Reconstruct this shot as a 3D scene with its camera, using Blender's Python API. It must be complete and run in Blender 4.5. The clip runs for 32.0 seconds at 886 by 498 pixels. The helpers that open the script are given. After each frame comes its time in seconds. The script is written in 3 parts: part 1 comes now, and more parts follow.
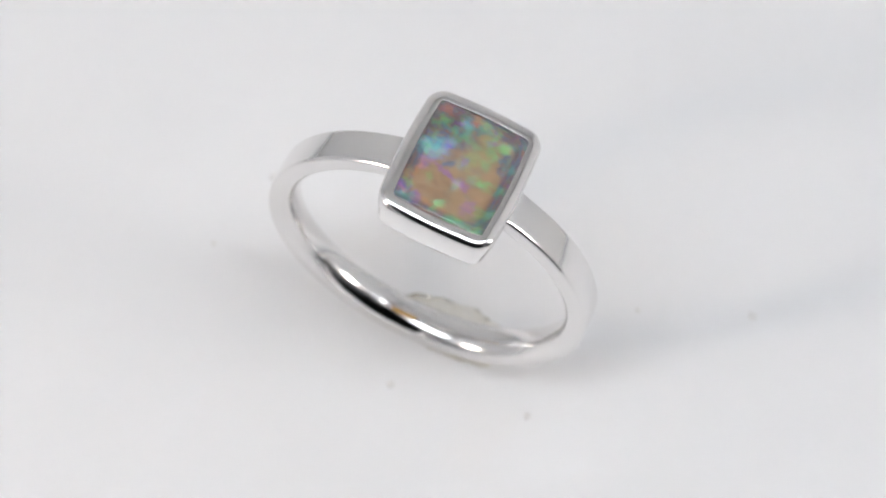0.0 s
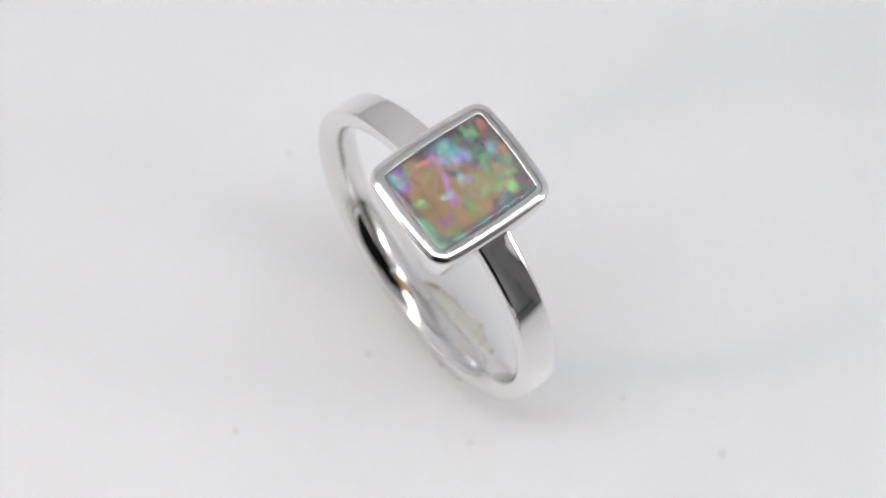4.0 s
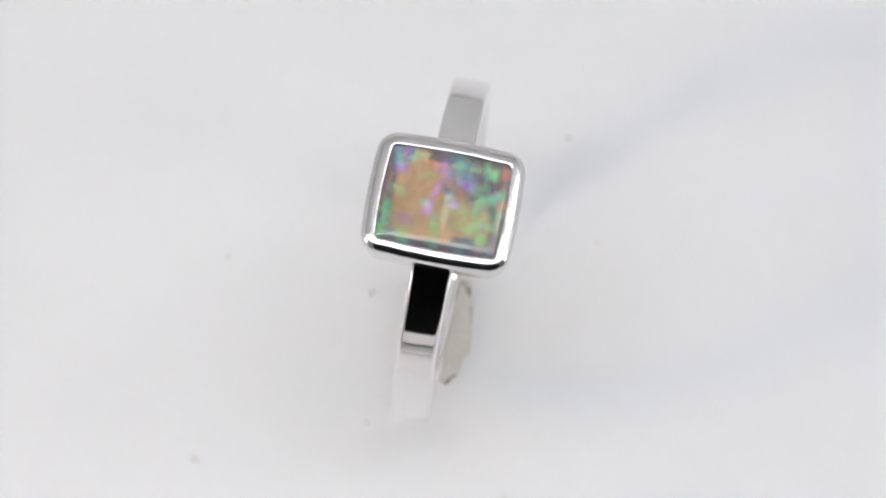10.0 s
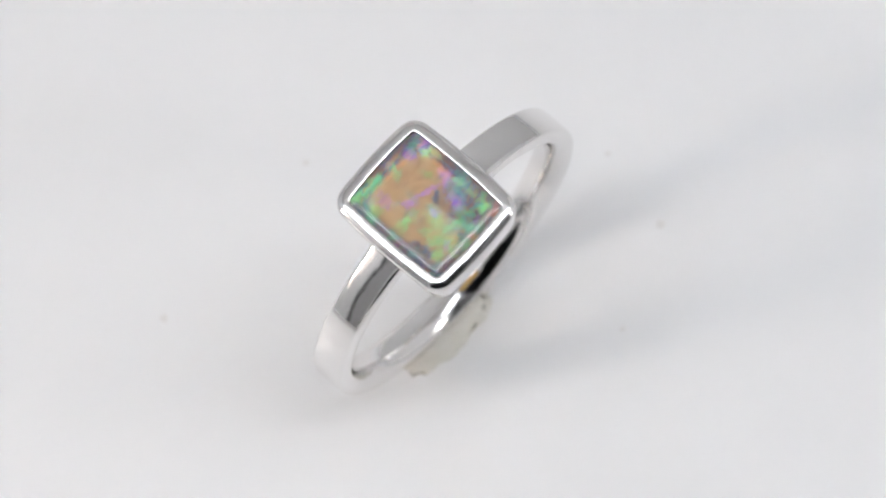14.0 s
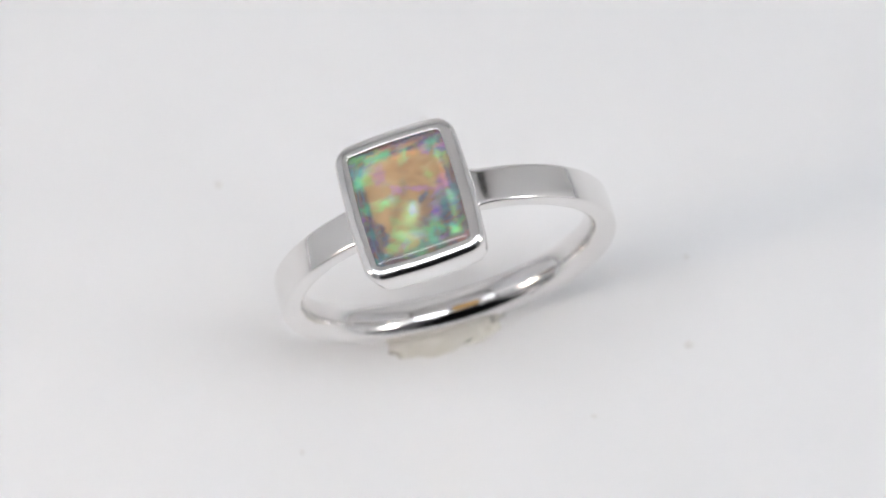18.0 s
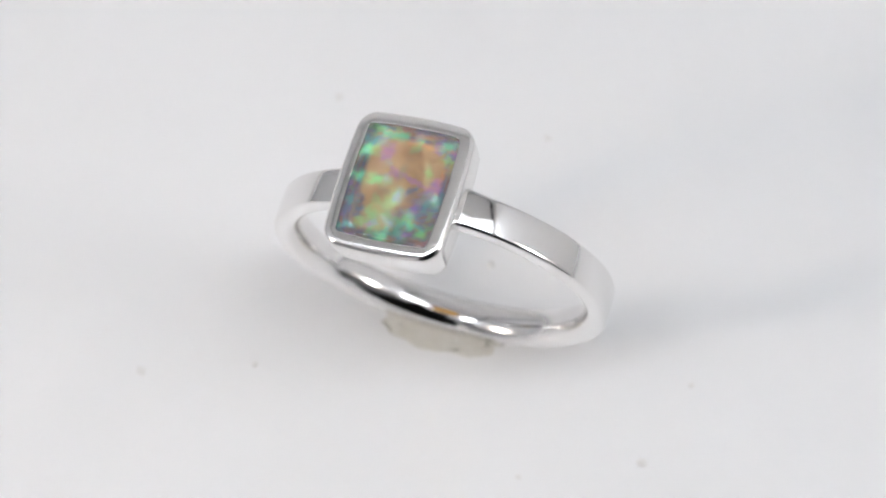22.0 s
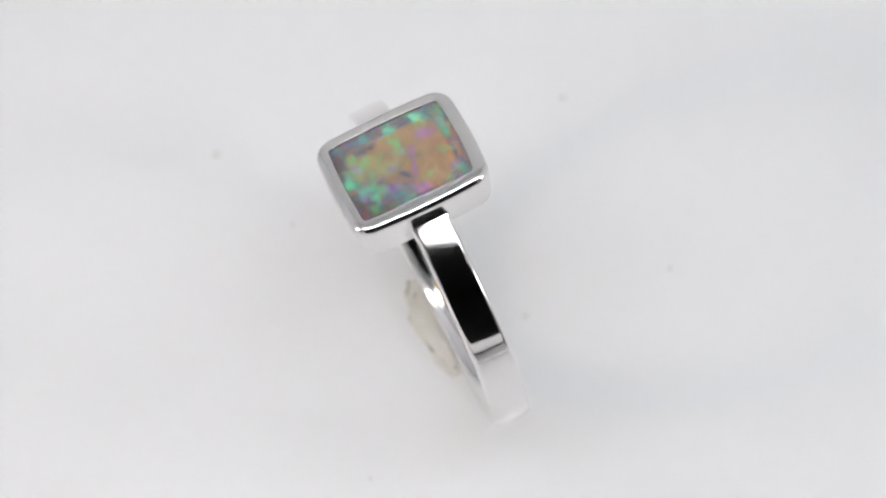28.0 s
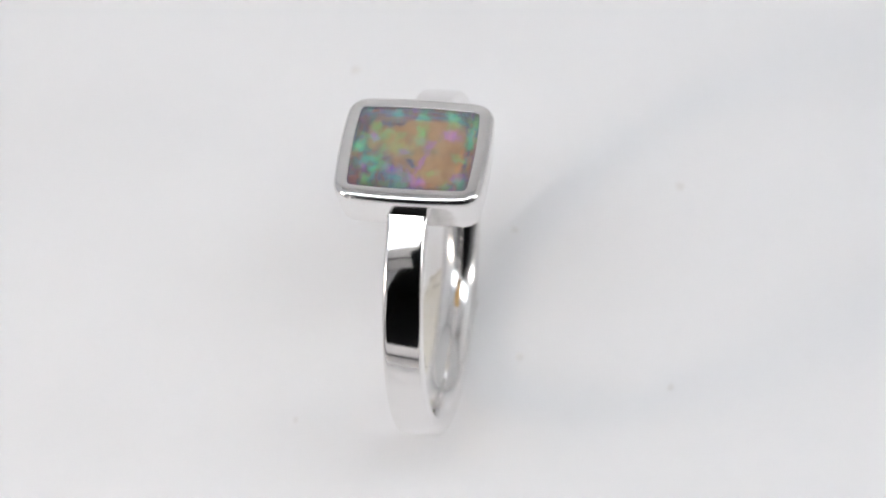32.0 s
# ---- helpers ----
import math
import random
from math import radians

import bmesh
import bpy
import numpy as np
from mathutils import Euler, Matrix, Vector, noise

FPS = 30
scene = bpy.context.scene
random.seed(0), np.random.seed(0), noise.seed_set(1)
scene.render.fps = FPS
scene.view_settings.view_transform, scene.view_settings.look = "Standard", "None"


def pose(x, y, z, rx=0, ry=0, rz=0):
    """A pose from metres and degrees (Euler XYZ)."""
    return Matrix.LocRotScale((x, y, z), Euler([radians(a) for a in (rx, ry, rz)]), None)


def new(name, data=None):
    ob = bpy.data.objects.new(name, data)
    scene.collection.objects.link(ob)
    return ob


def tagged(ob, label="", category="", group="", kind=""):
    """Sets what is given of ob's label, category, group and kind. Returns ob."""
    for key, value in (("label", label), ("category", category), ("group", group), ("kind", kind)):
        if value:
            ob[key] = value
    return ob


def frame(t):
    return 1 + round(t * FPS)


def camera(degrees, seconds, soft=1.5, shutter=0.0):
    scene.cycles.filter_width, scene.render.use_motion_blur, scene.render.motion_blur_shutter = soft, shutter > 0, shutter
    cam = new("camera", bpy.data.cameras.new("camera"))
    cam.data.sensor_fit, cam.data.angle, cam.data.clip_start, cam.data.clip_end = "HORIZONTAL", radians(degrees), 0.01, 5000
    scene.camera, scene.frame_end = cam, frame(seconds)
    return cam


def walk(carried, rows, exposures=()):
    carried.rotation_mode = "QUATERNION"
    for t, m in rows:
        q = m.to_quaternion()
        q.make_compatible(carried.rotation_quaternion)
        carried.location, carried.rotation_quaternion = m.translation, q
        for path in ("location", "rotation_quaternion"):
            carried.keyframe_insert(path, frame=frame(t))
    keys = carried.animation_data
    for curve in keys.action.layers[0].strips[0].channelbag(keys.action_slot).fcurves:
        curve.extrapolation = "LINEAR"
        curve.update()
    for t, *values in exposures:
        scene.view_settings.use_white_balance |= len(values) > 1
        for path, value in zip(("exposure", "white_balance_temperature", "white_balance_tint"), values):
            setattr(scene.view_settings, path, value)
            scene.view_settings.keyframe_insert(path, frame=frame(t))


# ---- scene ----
cam = camera(13.875, 32.0, soft=1.9)
cam.data.dof.use_dof = True           # focused on the stone, so that the far side of the band softens
cam.data.dof.focus_distance = 0.2015
cam.data.dof.aperture_fstop = 42.0
CAM_POSE = pose(0.0, -0.08913, 0.20085, 25.044, 2.419, -5.385)
walk(cam, [(0.0, CAM_POSE), (32.0, CAM_POSE)], [(0.0, 0.0), (32.0, 0.0)])

# ---------------------------------------------------------------- world and light
TOP_POWER = 8.7       # radiance of the ceiling panel's diffuser
LEFT_POWER = 78.0      # of the panel on the left
RIGHT_POWER = 45.0     # of the panel on the right

world = bpy.data.worlds.new("dim_room")
scene.world = world
world.use_nodes = True
world.node_tree.nodes["Background"].inputs["Color"].default_value = (0.02, 0.02, 0.022, 1)
world.node_tree.nodes["Background"].inputs["Strength"].default_value = 0.3

MM = 0.001


# ---------------------------------------------------------------- materials
class Nodes:
    """Small shorthand for node materials."""

    def __init__(self, name):
        self.mat = bpy.data.materials.new(name)
        self.mat.use_nodes = True
        self.tree = self.mat.node_tree
        self.bsdf = self.tree.nodes["Principled BSDF"]
        self.out = self.tree.nodes["Material Output"]

    def add(self, kind, **values):
        node = self.tree.nodes.new(kind)
        for key, value in values.items():
            setattr(node, key, value)
        return node

    def link(self, a, b):
        self.tree.links.new(a, b)

    def coords(self):
        return self.add("ShaderNodeTexCoord").outputs["Object"]

    def noise(self, vector, scale, detail=4.0, rough=0.5, distortion=0.0):
        n = self.add("ShaderNodeTexNoise")
        n.inputs["Scale"].default_value = scale
        n.inputs["Detail"].default_value = detail
        n.inputs["Roughness"].default_value = rough
        n.inputs["Distortion"].default_value = distortion
        if vector is not None:
            self.link(vector, n.inputs["Vector"])
        return n

    def ramp(self, value, stops, mode="LINEAR"):
        r = self.add("ShaderNodeValToRGB")
        r.color_ramp.interpolation = mode
        els = r.color_ramp.elements
        while len(els) < len(stops):
            els.new(0.5)
        for el, (p, c) in zip(els, stops):
            el.position = p
            el.color = (*c, 1) if isinstance(c, tuple) else (c, c, c, 1)
        self.link(value, r.inputs["Fac"])
        return r.outputs["Color"]

    def math(self, op, a, b=None, c=None, clamp=False):
        n = self.add("ShaderNodeMath", operation=op, use_clamp=clamp)
        for i, v in enumerate((a, b, c)):
            if v is None:
                continue
            if isinstance(v, (int, float)):
                n.inputs[i].default_value = v
            else:
                self.link(v, n.inputs[i])
        return n.outputs[0]

    def mix(self, fac, a, b, blend="MIX"):
        n = self.add("ShaderNodeMix", data_type="RGBA", blend_type=blend)
        for sock, v in ((n.inputs[0], fac), (n.inputs[6], a), (n.inputs[7], b)):
            if isinstance(v, (int, float)):
                sock.default_value = v
            elif isinstance(v, tuple):
                sock.default_value = (*v, 1)
            else:
                self.link(v, sock)
        return n.outputs[2]

    def bump(self, height, distance, strength=1.0):
        n = self.add("ShaderNodeBump")
        n.inputs["Distance"].default_value = distance
        n.inputs["Strength"].default_value = strength
        self.link(height, n.inputs["Height"])
        return n.outputs["Normal"]

    def set(self, **values):
        for key, v in values.items():
            sock = self.bsdf.inputs[key.replace("_", " ")]
            if isinstance(v, (int, float)):
                sock.default_value = v
            elif isinstance(v, tuple):
                sock.default_value = (*v, 1) if len(v) == 3 and len(sock.default_value) == 4 else v
            else:
                self.link(v, sock)
        return self


def polished_metal(name, smooth, dull, hammer):
    n = Nodes(name)
    co = n.coords()
    fine = n.noise(co, 2600, 3)
    wide = n.noise(co, 260, 2)
    tone = n.ramp(wide.outputs[0], [(0.3, (0.815, 0.802, 0.792)), (0.7, (0.850, 0.837, 0.827))])
    rough = n.ramp(fine.outputs[0], [(0.35, smooth), (0.75, dull)])
    worked = n.noise(co, 900, 3, 0.5, 0.4)
    relief = n.math("MULTIPLY_ADD", worked.outputs[0], hammer, wide.outputs[0])
    n.set(Base_Color=tone, Metallic=1.0, Roughness=rough, Normal=n.bump(relief, 0.000026, 1.0))
    return n.mat


def white_acrylic():
    n = Nodes("glossy_white_acrylic")
    co = n.coords()
    wide = n.noise(co, 40, 3)
    fine = n.noise(co, 1500, 4)
    tone = n.ramp(wide.outputs[0], [(0.3, (0.800, 0.800, 0.809)), (0.7, (0.820, 0.820, 0.829))])
    rough = n.ramp(fine.outputs[0], [(0.3, 0.008), (0.8, 0.020)])
    n.set(Base_Color=tone, Roughness=rough, IOR=1.43, Subsurface_Weight=0.55, Subsurface_Radius=(1.0, 1.0, 1.0), Subsurface_Scale=0.009)
    return n.mat


def fabric(name, lo, hi, scale=900):
    n = Nodes(name)
    co = n.coords()
    weave = n.add("ShaderNodeTexWave")
    weave.inputs["Scale"].default_value = scale
    weave.inputs["Distortion"].default_value = 1.0
    n.link(co, weave.inputs["Vector"])
    wide = n.noise(co, 9, 4)
    n.set(Base_Color=n.ramp(wide.outputs[0], [(0.3, lo), (0.7, hi)]), Roughness=0.9,
          Normal=n.bump(weave.outputs[0], 0.0003, 0.4))
    return n.mat


def painted(name, lo, hi, rough=0.5, scale=30):
    n = Nodes(name)
    co = n.coords()
    wide = n.noise(co, scale, 4)
    fine = n.noise(co, scale * 30, 3)
    n.set(Base_Color=n.ramp(wide.outputs[0], [(0.3, lo), (0.7, hi)]), Roughness=rough,
          Normal=n.bump(fine.outputs[0], 0.0002, 0.3))
    return n.mat


def glow_diffuser(name, strength, colour, glow=None, rest=0.0):
    """An emissive sheet in place of cloth lit from behind; with glow (centre, half widths) it is brightest there and
    falls off softly to rest.
    """
    n = Nodes(name)
    power = strength
    if glow:
        place = n.add("ShaderNodeMapping", vector_type="TEXTURE")
        place.inputs["Location"].default_value = (glow[0], glow[1], 0)
        place.inputs["Scale"].default_value = (glow[2], glow[3], 1)
        n.link(n.coords(), place.inputs["Vector"])
        reach = n.add("ShaderNodeVectorMath", operation="LENGTH")
        n.link(place.outputs[0], reach.inputs[0])
        bell = n.math("POWER", 2.718, n.math("MULTIPLY", n.math("POWER", reach.outputs["Value"], 2.0), -1.0))
        power = n.math("MULTIPLY_ADD", bell, strength, rest)
    n.set(Base_Color=(0.8, 0.8, 0.8), Roughness=0.6, Emission_Color=colour, Emission_Strength=power)
    return n.mat


def clear_putty():
    n = Nodes("clear_yellowish_putty")
    co = n.coords()
    lumps = n.noise(co, 1400, 4)
    n.set(Base_Color=n.ramp(lumps.outputs[0], [(0.3, (0.78, 0.74, 0.62)), (0.75, (0.90, 0.87, 0.78))]), Roughness=0.18, IOR=1.36,
          Transmission_Weight=0.90, Normal=n.bump(lumps.outputs[0], 0.0003, 0.6))
    return n.mat


def crystal():
    n = Nodes("clear_opal_dome")
    comb = n.add("ShaderNodeMapping")
    comb.inputs["Rotation"].default_value = (0, 0, radians(-8))
    comb.inputs["Scale"].default_value = (6, 1, 1)
    n.link(n.coords(), comb.inputs["Vector"])
    polish = n.noise(comb.outputs[0], 420, 4, 0.55, 0.5)
    n.set(Base_Color=(1.0, 0.995, 0.99), Roughness=0.03, IOR=1.45, Transmission_Weight=1.0, Normal=n.bump(polish.outputs[0], 0.00002, 0.5))
    return n.mat


def opal():
    """Opal body: amber field against mauve-grey potch, with flakes of green, teal and violet that each flash towards their own side."""
    n = Nodes("opal_play_of_colour")
    co = n.coords()
    sep = n.add("ShaderNodeSeparateXYZ")
    n.link(co, sep.inputs[0])
    x, y = sep.outputs["X"], sep.outputs["Y"]
    mid = n.noise(co, 1000, 5, 0.6, 1.2)
    cloud = n.noise(co, 420, 4, 0.6, 1.0)

    def warped(scale, reach):
        """Coordinates pushed about by noise, for ragged outlines."""
        jitter = n.noise(co, scale, 6, 0.66)
        off = n.add("ShaderNodeVectorMath", operation="SUBTRACT")
        n.link(jitter.outputs["Color"], off.inputs[0])
        off.inputs[1].default_value = (0.5, 0.5, 0.5)
        moved = n.add("ShaderNodeVectorMath", operation="MULTIPLY_ADD")
        n.link(off.outputs[0], moved.inputs[0])
        moved.inputs[1].default_value = (reach, reach, 0.0)
        n.link(co, moved.inputs[2])
        return moved.outputs[0]

    ragged_space, wide_space = warped(2200, 0.0010), warped(900, 0.0016)

    def spots(space, table, grow=1.0):
        """1 in the heart of each ellipse, 0 on its outline: x, y, half length, half width (mm), turn (degrees)."""
        total = None
        for sx, sy, a, b, angle in table:
            place = n.add("ShaderNodeMapping", vector_type="TEXTURE")
            place.inputs["Location"].default_value = (sx * MM, sy * MM, 10.3 * MM)
            place.inputs["Rotation"].default_value = (0, 0, radians(angle))
            place.inputs["Scale"].default_value = (a * grow * MM, b * grow * MM, 0.02)
            n.link(space, place.inputs["Vector"])
            reach = n.add("ShaderNodeVectorMath", operation="LENGTH")
            n.link(place.outputs[0], reach.inputs[0])
            spot = n.math("SUBTRACT", 1.0, reach.outputs["Value"])
            total = spot if total is None else n.math("MAXIMUM", total, spot)
        return total

    # amber table; the mauve potch breaks in over one corner
    potch = spots(wide_space, [(1.5, -1.8, 2.3, 1.7, 75), (2.6, -0.3, 1.8, 0.7, 85), (0.80, -0.1, 0.62, 0.36, 60), (0.3, -3.0, 1.0, 0.5, 0), (2.4, 2.6, 0.9, 0.5, 120), (-2.0, -1.6, 0.9, 0.5, 90)])
    potch = n.ramp(n.math("MULTIPLY_ADD", cloud.outputs[0], 0.5, n.math("SUBTRACT", potch, 0.25)), [(0.0, 0.0), (0.20, 0.42), (0.50, 1.0)])
    amber_tone = n.ramp(mid.outputs[0], [(0.28, (0.27, 0.18, 0.13)), (0.48, (0.38, 0.25, 0.145)), (0.72, (0.43, 0.305, 0.195))])
    far_x = n.math("POWER", n.math("MULTIPLY", n.math("ABSOLUTE", x), 1 / 0.00269), 7.0)
    far_y = n.math("POWER", n.math("MULTIPLY", n.math("ABSOLUTE", y), 1 / 0.00333), 7.0)
    edge = n.math("POWER", n.math("ADD", far_x, far_y), 1 / 7.0)
    inner = n.ramp(n.math("MULTIPLY_ADD", mid.outputs[0], 0.03, edge), [(0.80, 1.0), (0.89, 0.0)])
    # streaks that run along the margins
    along = n.add("ShaderNodeCombineXYZ")
    n.link(n.math("MULTIPLY", edge, 0.011), along.inputs[0])
    n.link(n.math("MULTIPLY", n.math("SUBTRACT", x, y), 0.55), along.inputs[1])
    streak = n.noise(along.outputs[0], 1050, 6, 0.66, 0.7)
    tone = n.mix(inner, streak.outputs[0], mid.outputs[0])
    mauve_tone = n.ramp(tone, [(0.24, (0.085, 0.062, 0.095)), (0.40, (0.142, 0.110, 0.145)), (0.46, (0.26, 0.15, 0.125)), (0.52, (0.142, 0.124, 0.195)), (0.64, (0.135, 0.20, 0.25)), (0.74, (0.17, 0.30, 0.23))])
    field = n.math("MULTIPLY", n.math("SUBTRACT", 1.0, potch), inner)
    base = n.mix(field, mauve_tone, amber_tone)
    # fine silky striations
    comb = n.add("ShaderNodeMapping")
    comb.inputs["Rotation"].default_value = (0, 0, radians(25))
    comb.inputs["Scale"].default_value = (1, 5, 1)
    n.link(co, comb.inputs["Vector"])
    silk = n.noise(comb.outputs[0], 1500, 5, 0.65, 0.6)
    base = n.mix(1.0, base, n.ramp(silk.outputs[0], [(0.3, 0.92), (0.7, 1.05)]), "MULTIPLY")

    def leaning(seed, scale, spread, tilt, heading):
        """A flake's normal: the group's own lean in the stone, unsettled from patch to patch."""
        shift = n.add("ShaderNodeVectorMath", operation="ADD")
        n.link(co, shift.inputs[0])
        shift.inputs[1].default_value = (seed * 0.011, seed * 0.017, 0)
        lean_noise = n.noise(shift.outputs[0], scale, 2.0, 0.5)
        off = n.add("ShaderNodeVectorMath", operation="MULTIPLY_ADD")
        n.link(lean_noise.outputs["Color"], off.inputs[0])
        off.inputs[1].default_value = (spread, spread, 0.0)
        lean, head = radians(tilt), radians(heading)
        off.inputs[2].default_value = (math.sin(lean) * math.cos(head) - spread / 2, math.sin(lean) * math.sin(head) - spread / 2, math.cos(lean))
        world_way = n.add("ShaderNodeVectorTransform", vector_type="NORMAL", convert_from="OBJECT", convert_to="WORLD")
        n.link(off.outputs[0], world_way.inputs[0])
        unit = n.add("ShaderNodeVectorMath", operation="NORMALIZE")
        n.link(world_way.outputs[0], unit.inputs[0])
        return unit.outputs[0]

    flashes = []

    def flash(base, fac, hue, seed, rough, spread, tilt, heading, body=0.50):
        """Colour that the stone keeps there, and a sheen of it that shows towards one side."""
        flashes.append((fac, hue, rough, leaning(seed, 900, spread, tilt, heading)))
        return n.mix(n.math("MULTIPLY", fac, body * 1.5, clamp=True), base, n.mix(1.0, hue, (0.50, 0.50, 0.50), "MULTIPLY"))

    def patches(base, seed, table, colours, tilt, heading, weight, rough=0.30, grow=1.25, body=0.55):
        brush = n.add("ShaderNodeMapping")
        brush.inputs["Location"].default_value = (seed * 0.004, seed * 0.007, 0)
        brush.inputs["Rotation"].default_value = (0, 0, radians(40 + 25 * seed))
        brush.inputs["Scale"].default_value = (1, 3.0, 1)
        n.link(co, brush.inputs["Vector"])
        torn = n.noise(brush.outputs[0], 3000, 7, 0.74, 1.1)
        fibre = n.noise(brush.outputs[0], 7500, 4, 0.65, 1.4)
        shape = n.math("MULTIPLY_ADD", torn.outputs[0], 3.2, n.math("SUBTRACT", spots(ragged_space, table, grow), 1.6))
        shape = n.math("MULTIPLY_ADD", fibre.outputs[0], 1.3, n.math("SUBTRACT", shape, 0.65))
        fac = n.math("MULTIPLY", n.ramp(shape, [(0.12, 0.0), (0.24, 0.45), (0.85, 1.0)]), weight)
        hue = n.ramp(n.noise(brush.outputs[0], 900, 3).outputs[0], colours)
        return flash(base, fac, hue, seed, rough, 0.10, tilt, heading, body)

    def flecks(base, seed, size, stretch, angle, cut, colours, spread, rough, weight, bias):
        """Many small torn flecks, thickest along the margins, each leaning its own way."""
        mapping = n.add("ShaderNodeMapping")
        mapping.inputs["Location"].default_value = (seed * 0.013, seed * 0.007, seed * 0.003)
        mapping.inputs["Rotation"].default_value = (0, 0, radians(angle))
        mapping.inputs["Scale"].default_value = (1, stretch, 1)
        n.link(ragged_space, mapping.inputs["Vector"])
        patch = n.noise(mapping.outputs[0], size, 5, 0.6, 0.8)
        fac = n.math("MULTIPLY", n.ramp(n.math("ADD", patch.outputs[0], bias), [(cut, 0.0), (cut + 0.06, 1.0)]), weight)
        hue = n.ramp(n.noise(mapping.outputs[0], size * 0.7, 2, 0.5, 0.5).outputs[0], colours)
        return flash(base, fac, hue, seed, rough, spread, 9.0, -20.0)

    green, teal, lime = (0.09, 0.74, 0.40), (0.11, 0.66, 0.60), (0.33, 0.80, 0.27)
    cyan, blue = (0.45, 0.80, 0.88), (0.16, 0.34, 0.86)
    violet, pink, red = (0.38, 0.16, 0.96), (0.66, 0.30, 0.82), (0.94, 0.30, 0.12)
    margin = n.math("MULTIPLY_ADD", n.ramp(edge, [(0.60, 0.0), (0.86, 1.0)]), 0.11, -0.06)
    base = flecks(base, 15, 2000, 1.8, 60, 0.61, [(0.36, lime), (0.5, green), (0.62, teal)], 0.6, 0.32, 0.18, margin)
    base = flecks(base, 21, 1700, 2.4, 10, 0.61, [(0.4, red), (0.5, violet), (0.62, blue)], 0.6, 0.32, 0.16, margin)
    base = flecks(base, 33, 3600, 1.8, 100, 0.65, [(0.38, lime), (0.5, green), (0.6, cyan)], 0.8, 0.30, 0.18, margin)

    # the amber field glows warmest when it faces up
    flashes.append((n.math("MULTIPLY", field, 0.12), n.ramp(cloud.outputs[0], [(0.35, (0.88, 0.48, 0.13)), (0.65, (0.92, 0.62, 0.24))]), 0.36, leaning(41, 500, 0.16, 7, -95)))

    greens, limes, teals, purples = [(0.40, green), (0.62, lime)], [(0.36, green), (0.55, lime)], [(0.42, teal), (0.60, cyan)], [(0.40, violet), (0.62, pink)]
    reds = [(0.4, red), (0.6, (0.85, 0.46, 0.20))]
    base = patches(base, 1, [(2.2, -3.1, 0.40, 0.30, 26), (0.4, -3.2, 0.38, 0.28, 79), (2.5, 1.7, 0.38, 0.22, 90), (2.2, 1.0, 0.78, 0.14, 79), (-0.1, -3.1, 0.80, 0.15, 175)], reds, 6, 150, 0.34, 0.36, body=0.40)
    base = patches(base, 13, [(0.5, 2.7, 0.96, 0.16, 175), (0.7, 3.1, 0.90, 0.14, 5), (-1.0, 3.2, 0.90, 0.13, 5), (2.3, 2.6, 0.30, 0.20, 161)], reds, 13, -38, 0.34, 0.36, body=0.45)
    base = patches(base, 2, [(1.7, -0.7, 0.80, 0.60, 41), (0.8, -2.8, 0.40, 0.28, 41), (1.1, -1.4, 0.32, 0.26, 0), (2.4, -0.6, 0.6, 0.35, 80)], [(0.36, blue), (0.48, teal), (0.62, cyan)], 12, 94, 0.28)
    base = patches(base, 3, [(-1.1, -0.9, 0.42, 0.20, 127), (-1.4, -1.6, 0.26, 0.20, 41), (-1.3, 0.3, 0.32, 0.18, 41), (0.2, 2.4, 0.38, 0.25, 41), (-0.9, 2.9, 0.60, 0.18, 10),
                             (-1.7, -2.5, 0.48, 0.32, 41), (-2.3, 2.9, 0.30, 0.22, 40)], greens, 12, 94, 0.28)
    base = patches(base, 4, [(1.8, 0.1, 0.50, 0.22, 27), (0.6, 0.5, 0.75, 0.17, 160), (-0.5, 0.8, 0.40, 0.24, 140), (1.6, 2.6, 0.36, 0.28, 79), (1.2, -1.1, 0.42, 0.32, 79),
                             (0.0, -0.6, 0.26, 0.20, 116), (2.4, 2.4, 0.38, 0.26, 41)], purples, 5, 160, 0.34, 0.34, grow=1.35, body=0.75)
    base = patches(base, 5, [(-0.1, 1.0, 0.60, 0.18, 78), (0.3, -0.2, 0.50, 0.17, 167), (-0.8, -0.3, 0.40, 0.15, 167), (-2.2, -1.6, 0.47, 0.20, 78), (2.1, 2.8, 0.45, 0.25, 27)], teals, 7, 120, 0.23, 0.26)
    base = patches(base, 6, [(0.2, -1.9, 0.65, 0.24, 167), (2.4, -2.1, 0.40, 0.15, 167), (2.2, -2.6, 0.40, 0.15, 167), (-0.9, -2.8, 0.47, 0.26, 78), (-0.8, 3.1, 0.40, 0.20, 167),
                             (-2.1, 3.1, 0.65, 0.26, 167), (0.4, 2.7, 0.37, 0.10, 78), (-1.6, -2.3, 0.32, 0.30, 0)], greens, 6, 150, 0.28)
    base = patches(base, 7, [(-0.9, -1.9, 0.78, 0.28, 116), (-1.2, 0.2, 0.37, 0.25, 116), (-1.9, 2.0, 0.44, 0.24, 116), (0.7, -2.6, 0.75, 0.36, 116), (2.2, -0.5, 0.37, 0.28, 116),
                             (2.2, -1.4, 0.37, 0.20, 116), (2.0, -2.4, 0.45, 0.25, 26), (2.4, 1.8, 0.55, 0.20, 105)], limes, 5, -120, 0.25)
